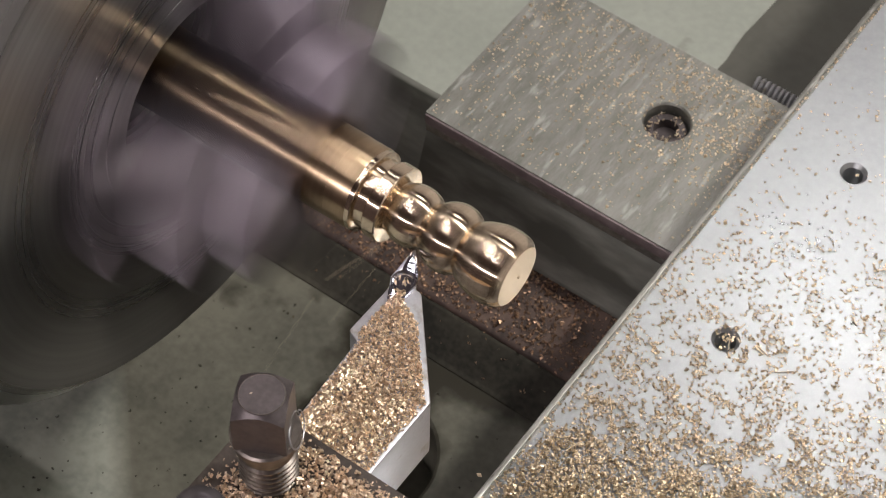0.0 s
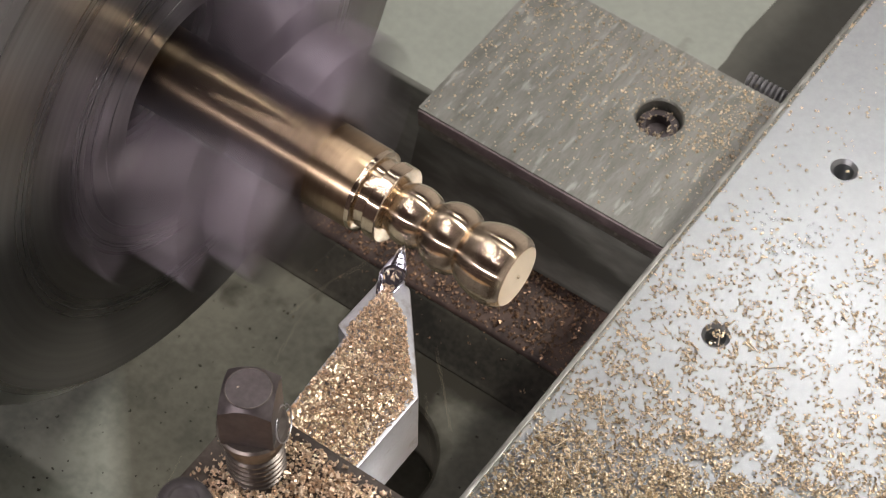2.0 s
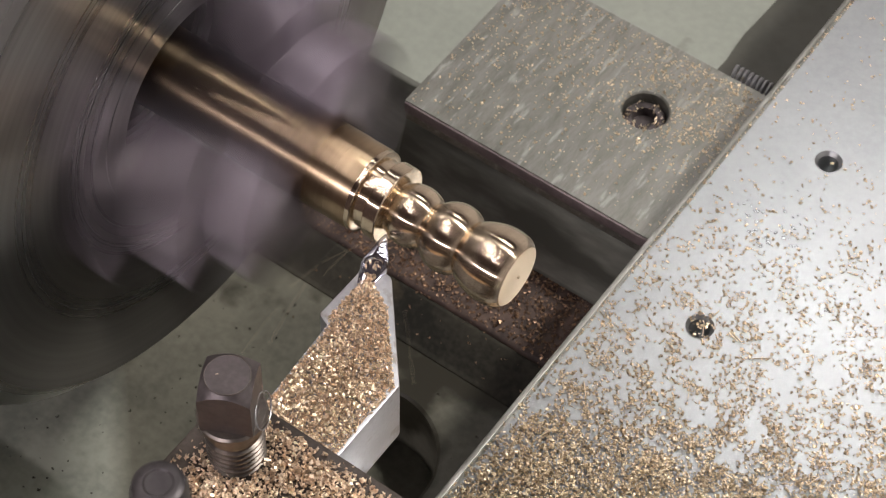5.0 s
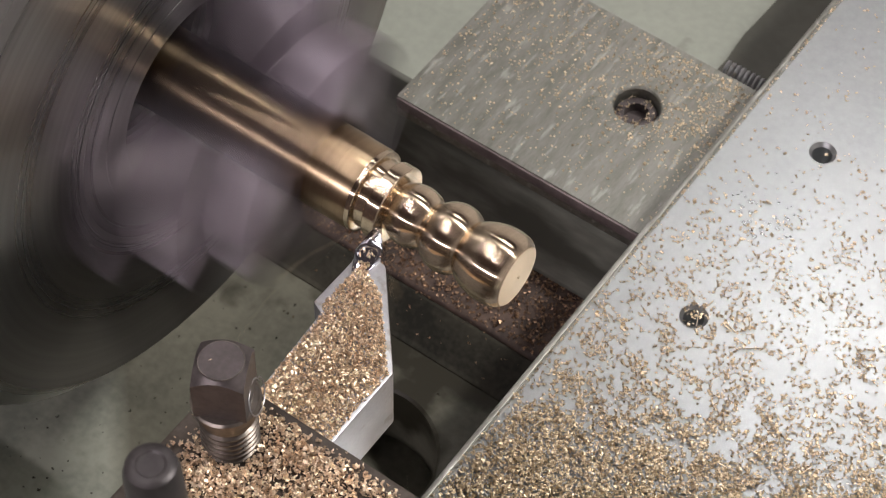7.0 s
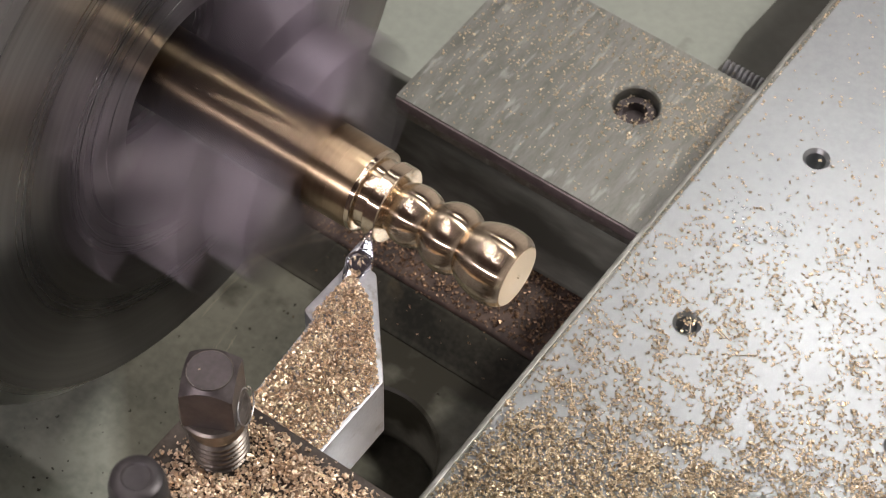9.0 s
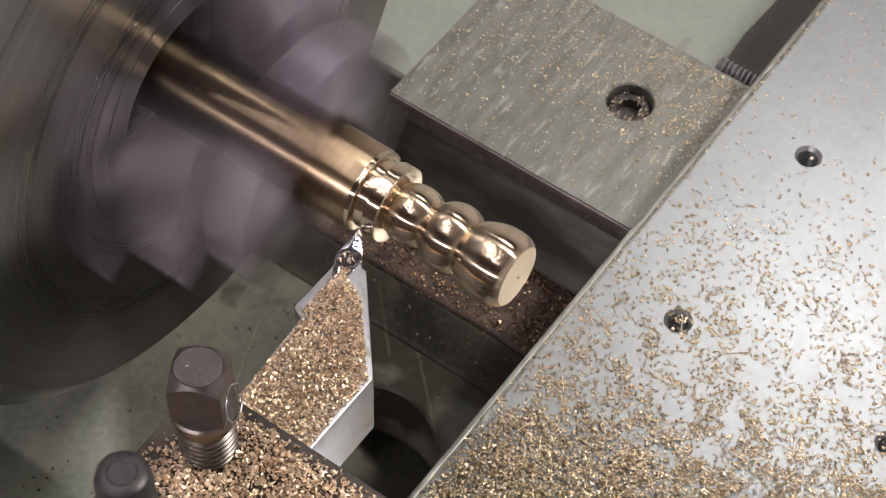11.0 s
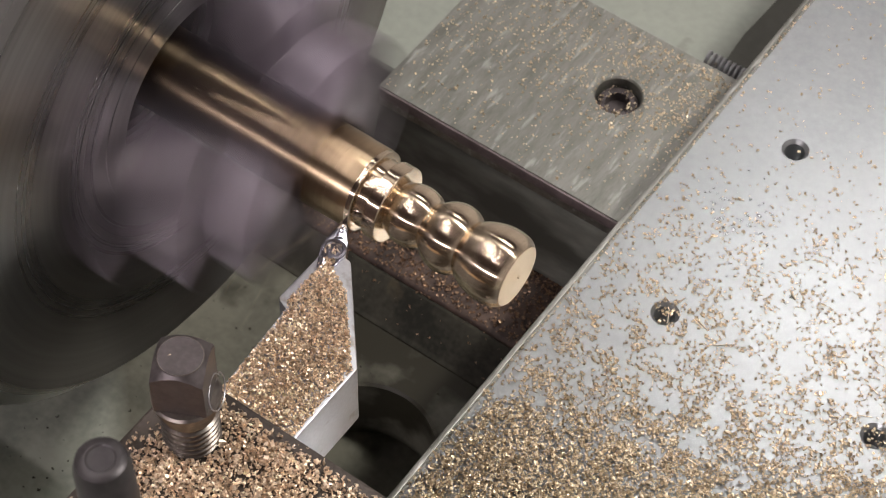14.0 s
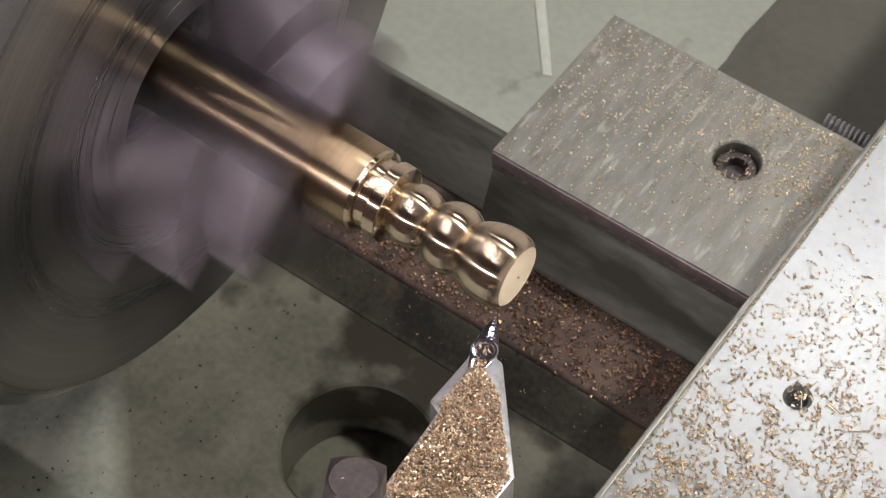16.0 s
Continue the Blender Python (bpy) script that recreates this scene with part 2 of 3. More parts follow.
def drilled_plate(x0, x1, y0, y1, z0, z1, holes, n=24):
    """A slab with countersunk blind holes (x, y, radius, sink radius, sink depth, depth)."""
    bm = bmesh.new()
    xs, ys = {x0, x1}, {y0, y1}
    for hx, hy, r, rs, sd, dp in holes:
        xs |= {hx - rs - 2, hx + rs + 2}
        ys |= {hy - rs - 2, hy + rs + 2}
    xs, ys = sorted(xs), sorted(ys)
    for i in range(len(xs) - 1):
        for j in range(len(ys) - 1):
            a, b, c, d = xs[i], xs[i + 1], ys[j], ys[j + 1]
            hole = [h for h in holes if a < h[0] < b and c < h[1] < d and abs((b - a) - 2 * (h[3] + 2)) < 0.01]
            if not hole:
                bm.faces.new([bm.verts.new(p) for p in ((a, c, z1), (b, c, z1), (b, d, z1), (a, d, z1))])
                continue
            hx, hy, r, rs, sd, dp = hole[0]
            rings = [[], [], [], []]
            for k in range(n):
                t = 2 * math.pi * (k + 0.5) / n
                cx, cy = math.cos(t), math.sin(t)
                m = (rs + 2) / max(abs(cx), abs(cy))
                rings[0].append(bm.verts.new((hx + cx * m, hy + cy * m, z1)))
                rings[1].append(bm.verts.new((hx + cx * rs, hy + cy * rs, z1)))
                rings[2].append(bm.verts.new((hx + cx * r, hy + cy * r, z1 - sd)))
                rings[3].append(bm.verts.new((hx + cx * r, hy + cy * r, z1 - dp)))
            for A, B in zip(rings, rings[1:]):
                for k in range(n):
                    bm.faces.new((A[k], A[(k + 1) % n], B[(k + 1) % n], B[k]))
            bm.faces.new(rings[3])
            # the corners that the ring leaves open
            for sx, sy in ((1, 1), (1, -1), (-1, 1), (-1, -1)):
                m = rs + 2
                near = [v for v in rings[0] if (v.co.x - hx) * sx > 0 and (v.co.y - hy) * sy > 0]
                p = max((v for v in near if abs(abs(v.co.x - hx) - m) < 1e-4), key=lambda v: abs(v.co.y - hy))
                q = max((v for v in near if abs(abs(v.co.y - hy) - m) < 1e-4), key=lambda v: abs(v.co.x - hx))
                if p != q:
                    bm.faces.new((p, bm.verts.new((hx + sx * m, hy + sy * m, z1)), q))
    bmesh.ops.remove_doubles(bm, verts=bm.verts, dist=0.001)
    c = [bm.verts.new(p) for p in ((x0, y0, z1), (x1, y0, z1), (x1, y1, z1), (x0, y1, z1))]
    e = [bm.verts.new(p) for p in ((x0, y0, z0), (x1, y0, z0), (x1, y1, z0), (x0, y1, z0))]
    bm.faces.new(e[::-1])
    for k in range(4):
        bm.faces.new((e[k], e[(k + 1) % 4], c[(k + 1) % 4], c[k]))
    bmesh.ops.remove_doubles(bm, verts=bm.verts, dist=0.001)
    return bm


def chip_mesh(rng, size):
    """Vertices and faces of one curled turning chip."""
    n = rng.choice((2, 3, 3, 4))
    w = size * rng.uniform(0.25, 0.5)
    r = size * rng.uniform(0.3, 0.7)
    span = rng.uniform(0.9, 3.4)
    th = size * 0.10
    skew = rng.uniform(-0.4, 0.4) * size
    vs, fs = [], []
    for i in range(n + 1):
        t = span * (i / n - 0.5)
        cx, cz = math.sin(t), math.cos(t)
        ox = skew * i / n
        for y in (-w, w):
            vs.append((r * cx, y + ox, r * (cz - 0.6)))
        for y in (-w, w):
            vs.append(((r - th) * cx, y + ox, (r - th) * cz - r * 0.6))
    for i in range(n):
        a, b = 4 * i, 4 * i + 4
        fs += [(a, a + 1, b + 1, b), (a + 2, b + 2, b + 3, a + 3), (a, b, b + 2, a + 2), (a + 1, a + 3, b + 3, b + 1)]
    fs += [(0, 2, 3, 1), (4 * n, 4 * n + 1, 4 * n + 3, 4 * n + 2)]
    return vs, fs


def chips(name, places, size, material, seed, label, flat=0.6):
    """One heap of loose chips at the places (x, y, z), as joined geometry."""
    rng = random.Random(seed)
    V, F = [], []
    for p in places:
        s = size * rng.uniform(0.55, 1.35)
        vs, fs = chip_mesh(rng, s)
        m = Euler((rng.gauss(0, flat), rng.gauss(0, flat) + rng.choice((0, math.pi)), rng.uniform(0, 6.28))).to_matrix()
        k = len(V)
        pts = [m @ Vector(v) for v in vs]
        low = min(q.z for q in pts)
        for q in pts:
            V.append(((q.x + p[0]) * MM, (q.y + p[1]) * MM, (q.z - low + p[2]) * MM))
        F += [tuple(i + k for i in f) for f in fs]
    me = bpy.data.meshes.new(name)
    me.from_pydata(V, [], F)
    me.materials.append(material)
    ob = new(name, me)
    return tagged(ob, label, "metal chips", kind="stuff")


def inside(x, y, poly):
    hit = False
    for i in range(len(poly)):
        (x1, y1), (x2, y2) = poly[i], poly[i - 1]
        if (y1 > y) != (y2 > y) and x < (x2 - x1) * (y - y1) / (y2 - y1) + x1:
            hit = not hit
    return hit


# ---- room ----
def slab(name, x0, x1, y0, y1, z0, z1, material, label):
    ob = part(name, box(x0, x1, y0, y1, z0, z1, 0), material, smooth=0)
    return tagged(ob, label, "room", kind="structure")


slab("floor", -2000, 2000, -2000, 2000, -1050, -1000, WALL, "grey painted workshop floor")
slab("ceiling", -2000, 2000, -2000, 2000, 1600, 1650, CEILING, "plain dark workshop ceiling")
slab("wall_north", -2000, 2000, 2000, 2050, -1000, 1600, WALL, "plain grey workshop wall")
slab("wall_south", -2000, 2000, -2050, -2000, -1000, 1600, CEILING, "plain dark workshop wall")
slab("wall_east", 2000, 2050, -2000, 2000, -1000, 1600, WALL, "plain grey workshop wall")
slab("wall_west", -2050, -2000, -2000, 2000, -1000, 1600, WALL, "plain grey workshop wall")
tray = part("chip_tray", box(-500, 900, -420, 420, -1000, -150, 3), PAINT)
tagged(tray, "grey-green painted chip tray under the lathe", "tray", kind="structure")


# the seam's highlight is painted in as a paler colour
ridge = prism([(-116.6, 187.0), (-113.6, 189.0), (-83.8, 150.6), (-86.2, 149.2)], -151.0, -149.5, 0.45, 3)
part("paint_ridge", ridge, SEAM_GLINT, tray, "raised seam with its bright highlight painted in")

# a fixed shadow on the tray, painted as a dark sheet with an uneven edge
shade_outline = [(-48.4 + 0.4 * math.sin(k * 1.9) * math.sin(k * 0.7) + (-0.5 if k == 13 else 0), 120 + 5.85 * k) for k in range(52)] + [(320, 418), (320, 120)]
part("oil_film", prism(shade_outline[::-1], -149.96, -149.5, 0), TRAY_SHADE, tray, "dark olive sheet painted as a standing shadow")


# ---- lathe bed ----
HOLE = (-46.5, 13.5, 18.0)


def build_bed():
    bed = thing("lathe_bed", "oily grey-green cast lathe bed with dark ways", "lathe bed")
    part("rear_way", extrude([(90, -150), (90, -95.3), (88.2, -95.3), (80.8, -115.9), (80.8, -150)], -330, 600, 0.4), WAY_STEEL, bed, "dark oily sloping slideway")
    part("way_foot", box(-330, 600, 52.7, 80.7, -150, -116, 1.2, 3), RUSTY, bed, "rusty brown ledge strewn with chips")
    part("gutter", extrude([(52.6, -150), (52.6, -117.4), (51.8, -117.6), (44.6, -125.4), (43.5, -125.7), (43.5, -150)], -330, 600, 0.3), GUTTER, bed, "black oily flank below the ledge")
    hx, hy, r = HOLE
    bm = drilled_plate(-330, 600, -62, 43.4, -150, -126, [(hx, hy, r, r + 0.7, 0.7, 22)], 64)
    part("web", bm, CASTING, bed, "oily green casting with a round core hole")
    part("front_way", box(-330, 600, -100, -62.1, -150, -108, 1), PAINT, bed)
    return bed


build_bed()


def build_headstock():
    head = thing("headstock", "grey-green painted lathe headstock behind the chuck", "headstock")
    part("casing", box(-330, -165, -90, 95, -90.8, 95, 6, 3), PAINT, head)
    part("spindle_nose", lathe([(-165, 0), (-165, 34), (-135.5, 34), (-135.5, 0)], 48), CHUCK_STEEL, head)
    return head


build_headstock()


# ---- chuck and workpiece ----
def build_chuck():
    chuck = thing("lathe_chuck", "dark steel three-jaw lathe chuck spinning fast", "chuck")
    prof = [(-135, 0), (-135, 67.5), (-133, 70.5), (-77, 70.5), (-75.2, 69.6), (-71.0, 64.4), (-70.5, 63.4)]
    for r in (32.5, 29.3, 25.1):
        prof += [(-70.5, r + 0.16), (-70.9, r + 0.13), (-70.9, r - 0.13), (-70.5, r - 0.16)]
    prof += [(-70.5, 20.0), (-71.2, 19.3), (-98, 19.0), (-98, 0)]
    part("body", lathe(prof, 160), CHUCK_STEEL, chuck, smooth=30)
    outline = [(8.2, -40), (24.5, -40), (24.5, -49), (31.5, -49), (31.5, -63), (38, -63), (38, -70.2), (8.2, -70.2)]
    for k in range(3):
        bm = bmesh.new()
        w = 7.5
        lo = [bm.verts.new((x, r, -w)) for r, x in outline]
        hi = [bm.verts.new((x, r, w)) for r, x in outline]
        bm.faces.new(hi)
        bm.faces.new(lo[::-1])
        for i in range(len(outline)):
            j = (i + 1) % len(outline)
            bm.faces.new((lo[i], lo[j], hi[j], hi[i]))
        bmesh.ops.recalc_face_normals(bm, faces=bm.faces)
        bmesh.ops.bevel(bm, geom=bm.edges[:], offset=0.8, segments=2, affect="EDGES", profile=0.5)
        bmesh.ops.rotate(bm, verts=bm.verts, matrix=Matrix.Rotation(radians(JAW0 + 120 * k), 3, "X"))
        part("jaw", bm, JAW_STEEL, chuck, "stepped bright steel jaw")
    return chuck


JAW0 = 61.0


def build_workpiece():
    piece = thing("brass_workpiece", "turned brass bar with three rounded beads and a grooved collar", "workpiece")
    stock = [(-97.9, 0), (-97.9, 8.1), (-36.0, 8.1), (-35.98, 8.04), (-31.6, 8.04), (-31.4, 7.95), (-31.4, 0)]
    part("bar_stock", lathe(stock, 96), BRASS_STOCK, piece, "dull scratched brass bar")
    prof = [(-31.38, 0), (-31.38, 7.95), (-30.5, 7.9), (-30.3, 7.6), (-30.2, 6.7), (-29.2, 6.5), (-28.2, 6.55), (-28.1, 7.2),
            (-27.9, 7.4), (-25.5, 7.4), (-25.3, 7.2), (-25.2, 4.8)]
    # three beads, each an arc between its necks
    for x0, x1, r0, r1, rm in ((-25.0, -18.05, 4.5, 4.35, 5.8), (-17.95, -10.05, 4.35, 5.0, 6.55)):
        for i in range(41):
            t = i / 40
            prof.append((x0 + (x1 - x0) * t, r0 + (r1 - r0) * t + (rm - (r0 + r1) / 2) * max(0, 1 - (2 * t - 1) ** 2) ** 0.8))
    for i in range(41):
        t = i / 40
        prof.append((-9.95 + 8.3 * t, 5.0 + 2.2 * math.sin(math.pi * (0.015 + 0.665 * t)) ** 0.72))
    prof += [(-1.2, 6.80), (-0.8, 6.56), (-0.4, 6.24), (-0.1, 5.95), (0.0, 5.8), (0.0, 0)]
    part("turned_end", lathe(prof, 160), BRASS_TURNED, piece, "bright freshly turned brass beads", 28)
    face = [(-0.2, 0), (-0.2, 5.5), (0.02, 5.76), (0.1, 5.70), (0.16, 4.0), (0.2, 0.3), (0.55, 0.22), (0.57, 0)]
    part("end_face", lathe(face, 96), BRASS_FACE, piece, "flat faced brass end with a small centre pip", 28)
    return piece


chuck = build_chuck()
workpiece = build_workpiece()


# ---- carriage ----
def build_saddle():
    saddle = thing("lathe_saddle", "milled grey iron saddle wing sprinkled with brass chips", "lathe saddle")
    bm = drilled_plate(-75.6, 150, 79, 131, -95.2, -88.6, [(-28.2, 110.2, 5.6, 6.0, 0.4, 6)], 32)
    part("rear_wing", bm, MILLED_STEEL, saddle)
    part("wing_skirt", box(-75.2, 150, 90.5, 128, -149.5, -95.3, 0.3), WAY_STEEL, saddle)
    part("inner_skirt", extrude([(79.05, -95.25), (80.5, -95.25), (80.5, -115.7), (73.0, -115.7), (73.0, -114.2), (78.0, -98.0)], -75.2, 150, 0.2), WAY_STEEL, saddle, "dark oily inner skirt")
    part("inner_strip", box(-75.4, 150, 78.3, 78.97, -92.0, -88.75, 0.3), STRIP, saddle, "thin dark wiper strip")
    part("bridge", box(-0.5, 150, -60, 78.9, -100, -84.1, 1), WAY_STEEL, saddle)
    # a bright steel coil behind the wing
    bm = bmesh.new()
    last = None
    for k in range(241):
        t = k / 240
        a = 2 * math.pi * 12 * t
        c = Vector((-18 + 16 * t, 133.9 + 2.0 * math.cos(a), -90.6 + 2.0 * math.sin(a)))
        ring = [bm.verts.new(c + Vector((0.5 * math.cos(b), 0.5 * math.sin(b) * math.cos(a), 0.5 * math.sin(b) * math.sin(a)))) for b in (0, 1.257, 2.513, 3.77, 5.027)]
        if last:
            for q in range(5):
                bm.faces.new((last[q], last[(q + 1) % 5], ring[(q + 1) % 5], ring[q]))
        last = ring
    part("coil_spring", bm, HOLDER_STEEL, saddle, "small bright steel coil", 60)
    part("screw_head", lathe([(-94.5, 0), (-94.5, 5.2), (-91.9, 5.2), (-91.4, 4.8), (-91.4, 3.1), (-94.0, 2.9), (-94.0, 0)], 32, "z",
                             (-28.2, 110.2, 0)), DARK_STEEL, saddle, "recessed socket screw")
    return saddle


def build_cross_slide():
    slide = thing("cross_slide", "bright ground steel cross slide plate with threaded holes", "cross slide")
    holes = [(x, y, 2.3, 3.1, 0.9, 7) for x in (19.2, 69.2, 119.2) for y in (0, 54, 108)]
    part("plate", drilled_plate(0.4, 150, -125, 320, -84, -69.3, holes), PLATE_STEEL, slide)
    part("edge_lip", box(-1.7, -0.5, -125, 320, -84, -69.4, 0.2), MILLED_STEEL, slide, "thin steel edge strip")
    part("groove_floor", box(-0.49, 0.39, -125, 320, -84, -69.8, 0), MILLED_STEEL, slide)
    return slide


def square_head(h, z0, z1):
    """A square bolt head whose top corners are turned to a round, domed cap."""
    bm = bmesh.new()
    n = 64
    rings = [[], [], []]
    for k in range(n):
        t = 2 * math.pi * k / n
        c, q = math.cos(t), math.sin(t)
        r = h / max(abs(c), abs(q))
        rings[0].append(bm.verts.new((r * c, r * q, z0)))
        rings[1].append(bm.verts.new((r * c, r * q, z1 - (r - 0.86 * h) * 0.95)))
        rings[2].append(bm.verts.new((0.86 * h * c, 0.86 * h * q, z1)))
    for A, B in zip(rings, rings[1:]):
        for k in range(n):
            bm.faces.new((A[k], A[(k + 1) % n], B[(k + 1) % n], B[k]))
    bm.faces.new(rings[-1])
    bm.faces.new(rings[0][::-1])
    return bm


def build_tool_post():
    post = thing("tool_post", "dark steel tool post with square-head clamping bolts", "tool post")
    part("top_block", box(-13.6, 62, -127, -51.5, 0.2, 13.8, 0.8), POST_STEEL, post)
    part("core", box(8, 62, -127, -57, -20, 0.15, 0.6), POST_STEEL, post)
    part("base_block", box(-13.6, 62, -127, -51.5, -69.2, -20.1, 0.8), POST_STEEL, post)
    bx, by = -4.9, -60.8
    prof = [(12, 0), (12, 3.7)]
    for k in range(6):
        z = 13.7 + 1.3 * k
        prof += [(z, 3.8), (z + 0.45, 4.6), (z + 0.8, 4.6), (z + 1.25, 3.8)]
    prof += [(21.6, 4.1), (22.0, 4.4), (24.2, 4.45), (24.7, 4.8), (25.0, 5.35), (26.3, 5.45), (26.7, 5.1), (26.7, 0)]
    bolt = part("clamp_bolt", lathe(prof, 48, "z", (bx, by, 0)), THREAD_STEEL, post, "worn threaded shank with a collar", 25)
    sq = square_head(4.0, 26.5, 36.6)
    bmesh.ops.rotate(sq, verts=sq.verts, matrix=Matrix.Rotation(radians(27.5), 3, "Z"))
    bmesh.ops.translate(sq, verts=sq.verts, vec=(bx, by, 0))
    part("bolt_head", sq, DARK_STEEL, bolt, "blackened square bolt head", 20)
    part("worn_rim", lathe([(36.52, 3.34), (36.64, 3.38), (36.64, 3.48), (36.42, 3.58), (36.3, 3.5), (36.52, 3.34)], 64, "z", (bx, by, 0)), THREAD_STEEL, bolt, "bright worn rim of the bolt cap")
    part("clamp_lever", lathe([(13.7, 0), (13.7, 8), (17, 8), (18, 6.5), (60, 4.2), (70, 3.7), (76, 3.6), (77.6, 3.2), (78, 2.6), (78, 1.9), (77.8, 1.7), (77.8, 0)], 48, "z", (16.5, -95.8, 0)),
         LEVER_BLACK, post, "black tapered clamping lever with a round top")
    return post


HOLDER = [(2.75, -110), (2.75, -29), (-11.0, -12.6), (-11.7, -12.1), (-12.5, -12.2), (-13.9, -10.4), (-16.5, -7.8), (-17.3, -8.6), (-17.1, -12.9), (-16.6, -15.0),
          (-16.8, -25.3), (-16.4, -25.8), (-14.4, -26.6), (-13.4, -42), (-13.4, -110)]


def build_tool_holder():
    holder = thing("tool_holder", "nickel-plated turning tool holder heaped with brass chips", "tool holder")
    part("shank", prism(HOLDER, -16.4, -0.45, 0.35), HOLDER_STEEL, holder)
    insert = part("insert", prism([(-17.43, -5.55), (-16.9, -6.0), (-13.9, -9.6), (-12.7, -12.3), (-13.0, -16.2), (-15.3, -16.8), (-17.45, -12.8), (-17.75, -7.0)], -3.4, -0.05, 0.12),
                  INSERT_STEEL, holder, "slender polished cutting insert")
    bm = bmesh.new()
    for k, w in ((0.22, 0.35), (0.38, 0.55), (0.55, 0.8)):
        x, y = -17.3 + 2.3 * k * 1.1, -5.9 - 6.0 * k * 1.1
        m = pose(x + 0.25 * k, y, -0.05, 0, 0, 20) @ Matrix.Diagonal((w, 0.24, 0.16, 1))
        bmesh.ops.create_icosphere(bm, subdivisions=2, radius=1, matrix=m)
    part("chip_breaker", bm, INSERT_STEEL, insert)
    part("insert_screw", lathe([(-0.5, 0), (-0.5, 2.3), (0.25, 2.3), (0.42, 2.1), (0.38, 1.7), (0.0, 1.45), (-0.02, 0.8), (-0.3, 0.7), (-0.3, 0)], 36, "z", (-14.9, -12.4, 0)), INSERT_STEEL, holder,
         "small round insert screw")
    return holder


def build_curl():
    """A hair-thin ring of swarf hooked over the bolt."""
    bm = bmesh.new()
    turn = Vector((0.86, 0.42, 0.28)).to_track_quat("Z", "Y").to_matrix()
    last = None
    for k in range(61):
        a = 6.9 * k / 60
        r = 2.9 + 0.2 * k / 60
        ring = []
        for b in (0, 1.57, 3.14, 4.71):
            w = r + 0.13 * math.cos(b)
            ring.append(bm.verts.new(turn @ Vector((w * math.cos(a), 0.85 * w * math.sin(a), 0.13 * math.sin(b) + 0.5 * k / 60)) + Vector((-1.0, -58.6, 27.4))))
        if last:
            for q in range(4):
                bm.faces.new((last[q], last[(q + 1) % 4], ring[(q + 1) % 4], ring[q]))
        last = ring
    ob = part("swarf_curl", bm, HOLDER_STEEL, smooth=60)
    return tagged(ob, "hair-thin bright curl of swarf hooked on the clamp bolt", "metal shaving")


saddle = build_saddle()
swarf_curl = build_curl()
cross_slide = build_cross_slide()
tool_post = build_tool_post()
tool_holder = build_tool_holder()


# ---- loose chips ----
def heap_height(x, y, poly, top, steep):
    """Height of a heap over its outline: it rises with the distance from the rim."""
    d = 1e9
    for i in range(len(poly)):
        (x1, y1), (x2, y2) = poly[i], poly[i - 1]
        dx, dy = x2 - x1, y2 - y1
        t = max(0, min(1, ((x - x1) * dx + (y - y1) * dy) / (dx * dx + dy * dy)))
        d = min(d, math.hypot(x - x1 - t * dx, y - y1 - t * dy))
    return top * (1 - math.exp(-d / steep))


def needles(rng):
    """Long thin chips lying among the short ones on the cross slide."""
    bm = bmesh.new()
    for k in range(26):
        v = rng.uniform(-8, 30)
        x = rng.uniform(3, 75)
        y = (v + 0.484 * x) / 0.655
        ln, w = rng.uniform(1.6, 4.2), rng.uniform(0.12, 0.22)
        m = pose(x, y, -69.3 + 0.35 + (0.8 if v < 6 else 0), rng.uniform(-8, 8), rng.uniform(-8, 8), rng.uniform(0, 180)) @ Matrix.Diagonal((ln, w, w, 1))
        bmesh.ops.create_cube(bm, size=1, matrix=m)
    # one long dark strand
    last = None
    for k in range(25):
        t = k / 24
        x, y = 60 + 28 * t, 24 + 26 * t + 3.0 * math.sin(5 * t)
        ring = [bm.verts.new((x + 0.16 * math.cos(a), y + 0.1 * math.sin(a), -68.9 + 0.16 * math.sin(a) + 0.5 * math.sin(7 * t) ** 2)) for a in (0, 2.1, 4.2)]
        if last:
            for q in range(3):
                bm.faces.new((last[q], last[(q + 1) % 3], ring[(q + 1) % 3], ring[q]))
        last = ring
    ob = part("chip_needles", bm, BRASS_CHIP, smooth=0)
    return tagged(ob, "long thin brass needles lying among the chips", "metal chips", kind="stuff")


